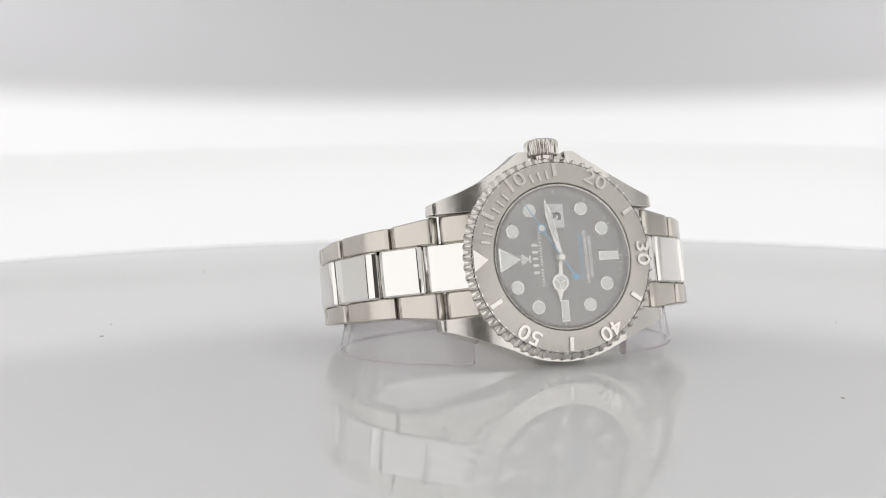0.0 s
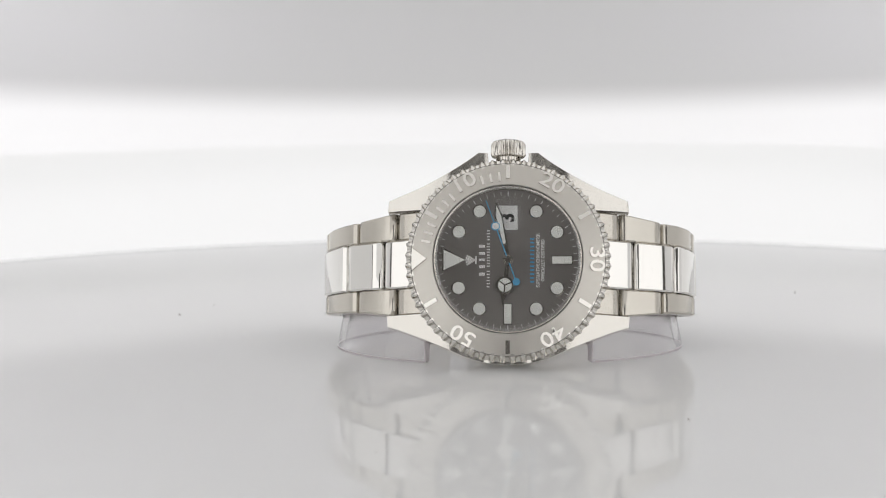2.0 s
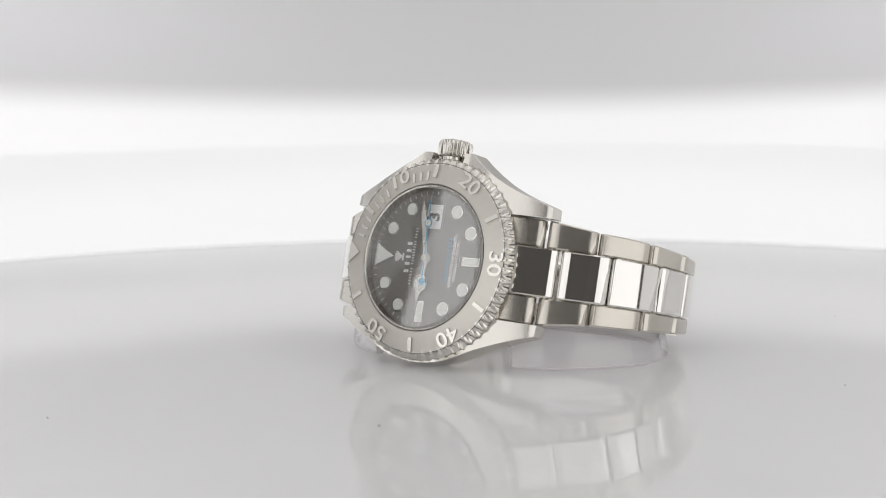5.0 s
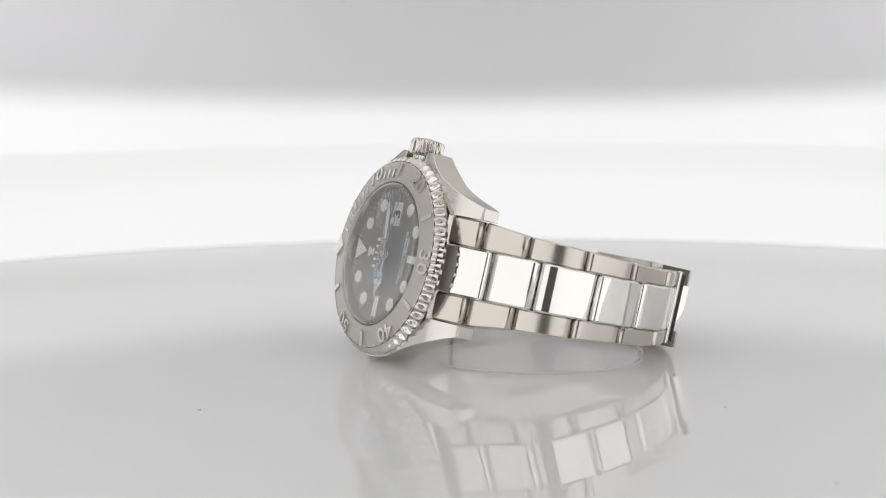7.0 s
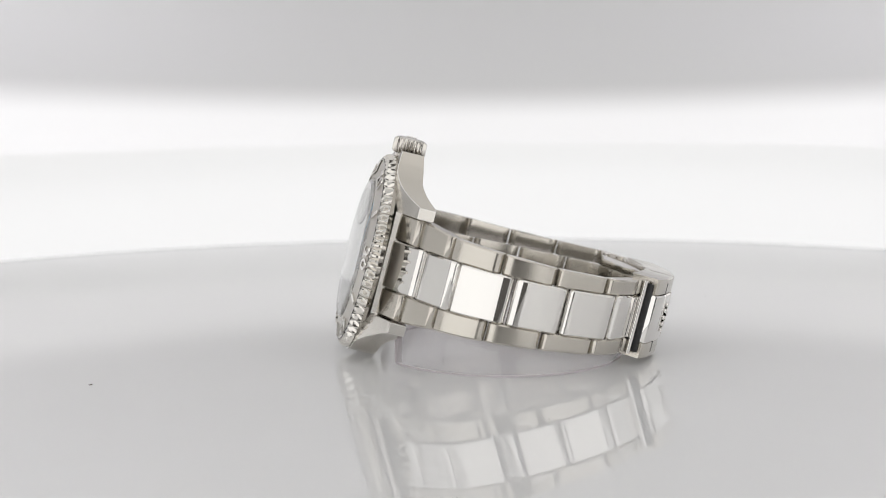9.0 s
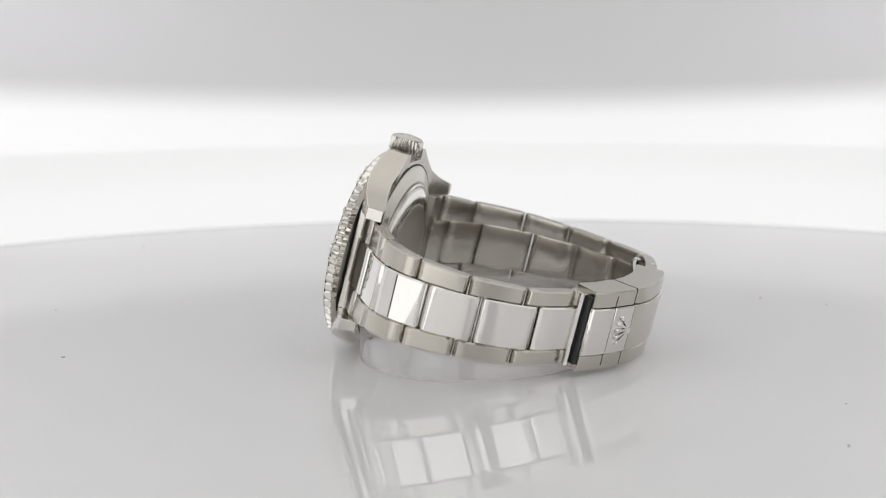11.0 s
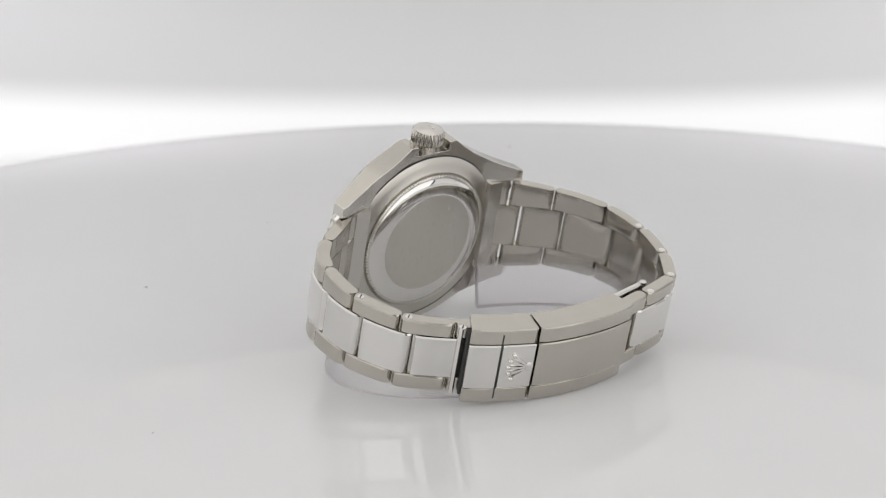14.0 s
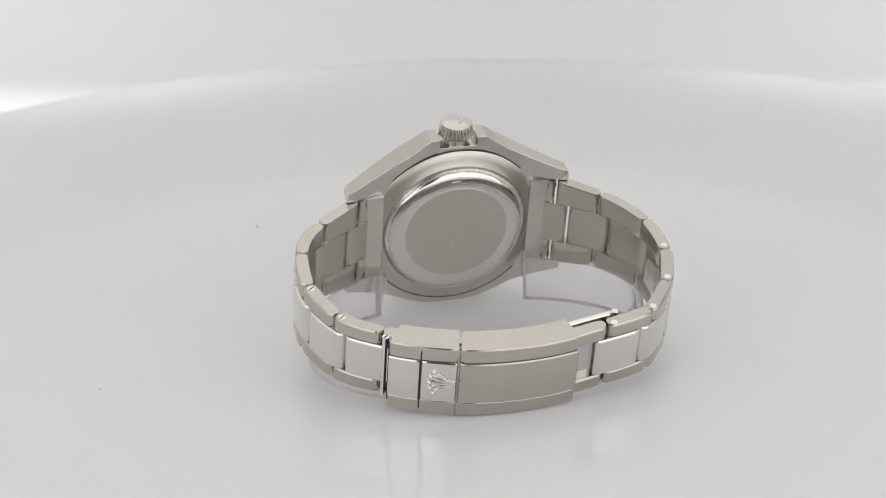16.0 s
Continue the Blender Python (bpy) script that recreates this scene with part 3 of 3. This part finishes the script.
def on_loop(s):
    p = np.array([np.interp(s, ARC, PATH2[:, 0]), np.interp(s, ARC, PATH2[:, 1])])
    q = np.array([np.interp(s + 0.6, ARC, PATH2[:, 0]), np.interp(s + 0.6, ARC, PATH2[:, 1])]) - np.array([np.interp(s - 0.6, ARC, PATH2[:, 0]), np.interp(s - 0.6, ARC, PATH2[:, 1])])
    q /= np.hypot(*q)
    return p, np.array([q[1], -q[0]])


def arc_at(y, z):
    return float(ARC[np.argmin(np.hypot(PATH2[:, 0] - y, PATH2[:, 1] - z))])


# sign of the normal that points out of the loop
OUT = 1.0 if on_loop(arc_at(-37, -30))[1][0] < 0 else -1.0


def middle(z):
    """Sideways sag of the bracelet at that depth behind the dial."""
    return float(np.interp(-z, [6, 20, 32, 43, 52, 58, 62], [0, 0.35, 0.8, 1.4, 2.2, 2.8, 2.95]))


def half_width(z):
    return float(np.interp(-z, [7.2, 12, 22, 32, 43, 52, 60], [10.15, 9.05, 8.5, 7.9, 7.5, 7.3, 7.2]))


def sunk(s):
    """How far the bracelet runs below the clasp's outer face, near each of its ends."""
    if s < arc_at(-2, -60.6):
        u, most = (s - arc_at(-34.7, -42.9)) / (arc_at(-25.8, -53.4) - arc_at(-34.7, -42.9)), 1.9
    else:
        u, most = (s - arc_at(30.7, -49.8)) / (arc_at(16.5, -57.9) - arc_at(30.7, -49.8)), 0.35
    u = min(1, max(0, u))
    return most * u * u * (3 - 2 * u)


def link(s0, s1, lo, hi, thick=2.7, proud=0.0, end=1.3, rim=0.3, k=13, sinks=False):
    """A piece of the bracelet between two arc lengths; lo and hi give its sides at a depth z, end rounds its ends."""
    front, rear = [], []
    for i in range(k):
        t = i / (k - 1)
        e = 0.5 - 0.5 * math.cos(math.pi * t)
        s = s0 + (s1 - s0) * e
        d = min(s - s0, s1 - s)
        cut = 0 if d >= end else end - math.sqrt(max(0, end * end - (end - d) ** 2))
        p, n = on_loop(s)
        if sinks:
            p = 0.7 * p + 0.3 * (on_loop(s0)[0] + (on_loop(s1)[0] - on_loop(s0)[0]) * e)
            n = 0.7 * n + 0.3 * on_loop((s0 + s1) / 2)[1]
            n /= np.hypot(*n)
        n = n * OUT
        deep = sunk(s) if sinks else 0.0
        front.append((p + n * (proud - cut - deep), -n, p[1]))
        rear.append((p - n * (thick - cut * 0.8 + deep), n, p[1]))
    loop = front + rear[::-1]
    bm = bmesh.new()
    rings = []
    for side in range(4):
        ring = []
        for p, inward, z in loop:
            a, b = lo(z), hi(z)
            x = (a, a + rim, b - rim, b)[side]
            q = p + inward * ((rim if len(ring) < k else rim * 0.25) if side in (0, 3) else 0)
            ring.append(bm.verts.new((x, q[0], q[1])))
        rings.append(ring)
    n = len(loop)
    for a, b in zip(rings, rings[1:]):
        for j in range(n):
            bm.faces.new((a[j], a[(j + 1) % n], b[(j + 1) % n], b[j]))
    for cap in (rings[0], rings[-1]):
        for j in range(k - 1):
            bm.faces.new((cap[j], cap[j + 1], cap[n - 2 - j], cap[n - 1 - j]))
    return bm


def centre_half(z):
    return float(np.interp(-z, [6, 30, 60], [4.75, 4.45, 4.2]))


GAP = 0.2


def inner_brushed(ob):
    """The side of a link that lies on the wrist is brushed."""
    ob.data.materials.append(BRUSHED_ALONG)
    for f in ob.data.polygons:
        y, z = f.center[1] / MM, f.center[2] / MM
        n = on_loop(arc_at(y, z))[1] * OUT
        if f.normal[1] * n[0] + f.normal[2] * n[1] < -0.6:
            f.material_index = 1
    return ob


SIX = [arc_at(-14.8, -2.35)] + [arc_at(y, z) for y, z in ((-22.4, -6.7), (-30.9, -12.0), (-37.4, -21.5), (-38.2, -32.2), (-34.7, -42.9), (-28.2, -51.6), (-24.4, -54.4))]
TWELVE = [arc_at(14.8, -2.35)] + [arc_at(y, z) for y, z in ((22.4, -6.7), (30.5, -12.2), (37.2, -23.0), (37.8, -34.0), (34.1, -44.8), (27.0, -54.2), (16.5, -57.9), (8.0, -59.8))]
for run, way in ((SIX, 1), (TWELVE, -1)):
    for i in range(len(run) - 1):
        a, b = sorted((run[i] + way * GAP, run[i + 1] - way * GAP))
        name = "end_link" if i == 0 else "outer_link"
        part(name, link(a, b, lambda z: middle(z) + centre_half(z) + 0.06, lambda z: middle(z) + half_width(z), sinks=True), BRUSHED_ALONG if i else BRUSHED, watch, "brushed steel bracelet side link" if i == 1 else "")
        part(name, link(a, b, lambda z: middle(z) - half_width(z), lambda z: middle(z) - centre_half(z) - 0.06, sinks=True), BRUSHED_ALONG if i else BRUSHED, watch, "brushed steel bracelet side link" if i == 1 else "")
        if i < len(run) - 2:
            shift0, shift1 = (0 if i == 0 else 3.1), 3.1
            a, b = sorted((run[i] + way * (shift0 + GAP), run[i + 1] + way * (shift1 - GAP)))
            inner_brushed(part("centre_link", link(a, b, lambda z: middle(z) - centre_half(z), lambda z: middle(z) + centre_half(z), 2.75, 0.22, 1.3, sinks=True), POLISHED, watch, "mirror-polished bracelet centre link"))
    for i in range(1, len(run) - 1):
        p, n = on_loop(run[i] + way * 1.3)
        c = p - n * OUT * 1.35
        pin = moved(disc(0.5, 0, 2 * half_width(p[1]) - 0.3, 16), Matrix.Translation((middle(p[1]) - half_width(p[1]) + 0.15, c[0], c[1])) @ Matrix.Rotation(radians(90), 4, "Y"))
        part("link_pin", pin, POLISHED, watch, "steel link pin")
        if (way == 1 and i >= 4) or (way == -1 and i >= 4):
            p, n = on_loop(run[i] + way * (1.5 if way == 1 else -1.5))
            c = p - n * OUT * 1.35
            put = Matrix.Translation((middle(p[1]) + half_width(p[1]), c[0], c[1])) @ Matrix.Rotation(radians(90), 4, "Y")
            screw = part("screw_head", moved(disc(0.72, -0.1, 0.07, 24, 0.04), put), POLISHED, watch, "small link screw")
            if way == 1:
                part("slot", moved(box(-0.12, 0.12, -0.66, 0.66, 0.05, 0.085), put @ Matrix.Rotation(0.7, 4, "Z")), GAP_REFLECTION_DARK, screw)

# clasp
clasp = part("clasp", link(arc_at(-25.0, -53.7), arc_at(9.0, -59.6), lambda z: middle(z) - 7.0, lambda z: middle(z) + 7.0, 4.6, -2.2, 0.5), BRUSHED_ALONG, watch, "steel folding clasp body")


def cover(name, y0, y1, lo, hi, thick, proud, mat, label="", end=0.3, k=9):
    a, b = sorted((arc_at(*y0), arc_at(*y1)))
    return part(name, link(a, b, lo, hi, thick, proud, end, 0.22, k), mat, clasp, label)


LOW, HIGH = (lambda z: middle(z) - 7.95), (lambda z: middle(z) + 7.95)
ENDS = ((-25.6, -53.3), (-20.6, -56.5))
MID = ((-20.15, -56.7), (-14.0, -59.0))
LONG = ((-13.5, -59.1), (9.6, -59.5))
for (p0, p1), tag in ((ENDS, "catch"), (MID, "catch_base"), (LONG, "cover")):
    for lo, hi in (((lambda z: middle(z) + 4.75), HIGH), (LOW, (lambda z: middle(z) - 4.75))):
        if tag != "catch_base":
            cover(tag + "_side", p0, MID[1] if tag == "catch" else p1, lo, hi, 5.3, 0.75, BRUSHED_ALONG, "brushed clasp edge", 0.35)
    cover(tag, p0, p1, (lambda z: middle(z) - 4.7), (lambda z: middle(z) + 4.7), 2.2, 1.05, POLISHED if tag != "cover" else BRUSHED_ALONG, "polished clasp flap" if tag != "cover" else "brushed clasp cover", 0.3, 13)

# black plate that paints in the dark reflection on the clasp's end wall
part("clasp_end_dark", link(arc_at(-26.05, -53.2), arc_at(-25.65, -53.5), lambda z: middle(z) - 6.8, lambda z: middle(z) + 6.8, 2.4, -0.15, 0.2, 0.1, 5), GAP_REFLECTION_DARK, clasp, "black plate, a painted dark reflection at the end of the clasp")
part("catch_gap", link(arc_at(-20.6, -56.5), arc_at(-20.25, -56.65), lambda z: middle(z) - 7.0, lambda z: middle(z) + 7.0, 1.5, 0.78, 0.02, 0.02, 5), GAP_REFLECTION_DARK, clasp, "thin dark slit across the catch")

# raised emblem on the clasp: a plain fan of ridges with beads
p, n = on_loop(arc_at(-17.0, -58.0))
n = n * OUT
along = np.array([-n[1], n[0]])
if along[0] > 0:
    along = -along
frame_m = Matrix(((0, 1, 0, middle(p[1])), (along[0], 0, n[0], p[0]), (along[1], 0, n[1], p[1]), (0, 0, 0, 1))) @ Matrix.Translation((-2.3, 0, 1.0)) @ Matrix.Diagonal((1.15, 1.15, 1.0, 1.0))
fan = []
for ang in (-38, -19, 0, 19, 38):
    m = frame_m @ Matrix.Rotation(radians(ang), 4, "Z")
    fan.append(moved(prism([(0.6, -0.16), (3.2, -0.3), (3.2, 0.3), (0.6, 0.16)], 0, 0.45, 0.12), m))
    bm = bmesh.new()
    bmesh.ops.create_uvsphere(bm, u_segments=12, v_segments=8, radius=0.42)
    fan.append(moved(bm, m @ Matrix.Translation((3.6, 0, 0.2))))
fan.append(moved(disc(0.75, 0, 0.35, 24, 0.12), frame_m))
part("emblem", joined(fan), POLISHED, clasp, "raised polished fan-shaped emblem", 50)

# folding blade inside the clasp
part("folding_blade", link(arc_at(-12.0, -59.4), arc_at(21.0, -56.1), lambda z: middle(z) + 1.2, lambda z: middle(z) + 6.6, 5.6, -4.6, 0.4), POLISHED, clasp, "polished folding blade")
p, n = on_loop(arc_at(20.4, -56.3))
c = p - n * OUT * 4.6
part("blade_pin", moved(disc(0.75, -4.0, 7.2, 20, 0.15), Matrix.Translation((middle(p[1]), c[0], c[1])) @ Matrix.Rotation(radians(90), 4, "Y")), POLISHED, clasp, "blade hinge pin")


# ---- what moves: the turntable turns, then tips towards the camera, with all that stands on it ----
def tipped(t):
    """Tilt in degrees."""
    if t < 10.0:
        return 0.0
    if t < 10.8:
        return 2.7 * (t - 10.0) ** 2 / 1.6
    return 2.7 * (t - 10.4)


def table_pose(t):
    tip = tipped(t)
    pivot = Matrix.Translation((0, -0.00448, -0.01222))
    skew = Matrix.Rotation(radians(-0.983), 4, "Z")
    return Matrix.Translation((0.0037 * radians(tip), 0, 0)) @ skew.inverted() @ pivot @ Matrix.Rotation(radians(tip), 4, "X") @ pivot.inverted() @ skew @ Matrix.Rotation(radians(-11.609 * t), 4, "Z")


U, V, N = Vector((0.92537, 0.37905, -0.00463)), Vector((-0.09381, 0.24082, 0.96603)), Vector((0.36729, -0.89349, 0.25840))
SEAT = Matrix(((V[0], -U[0], N[0], 0.01322), (V[1], -U[1], N[1], -0.02279), (V[2], -U[2], N[2], 0.02086), (0, 0, 0, 1)))
RING = pose(0.01322, -0.02279, 0.0, 0, 0, 22.27)


def motions():
    times = [k * 0.5 for k in range(33)]
    walk(turntable, [(t, table_pose(t)) for t in times])
    walk(stand, [(t, table_pose(t) @ RING) for t in times])
    walk(watch, [(t, table_pose(t) @ SEAT) for t in times])
    walk(second_hand, [(t, spin(6.0 * (9.6 + t))) for t in times])


motions()
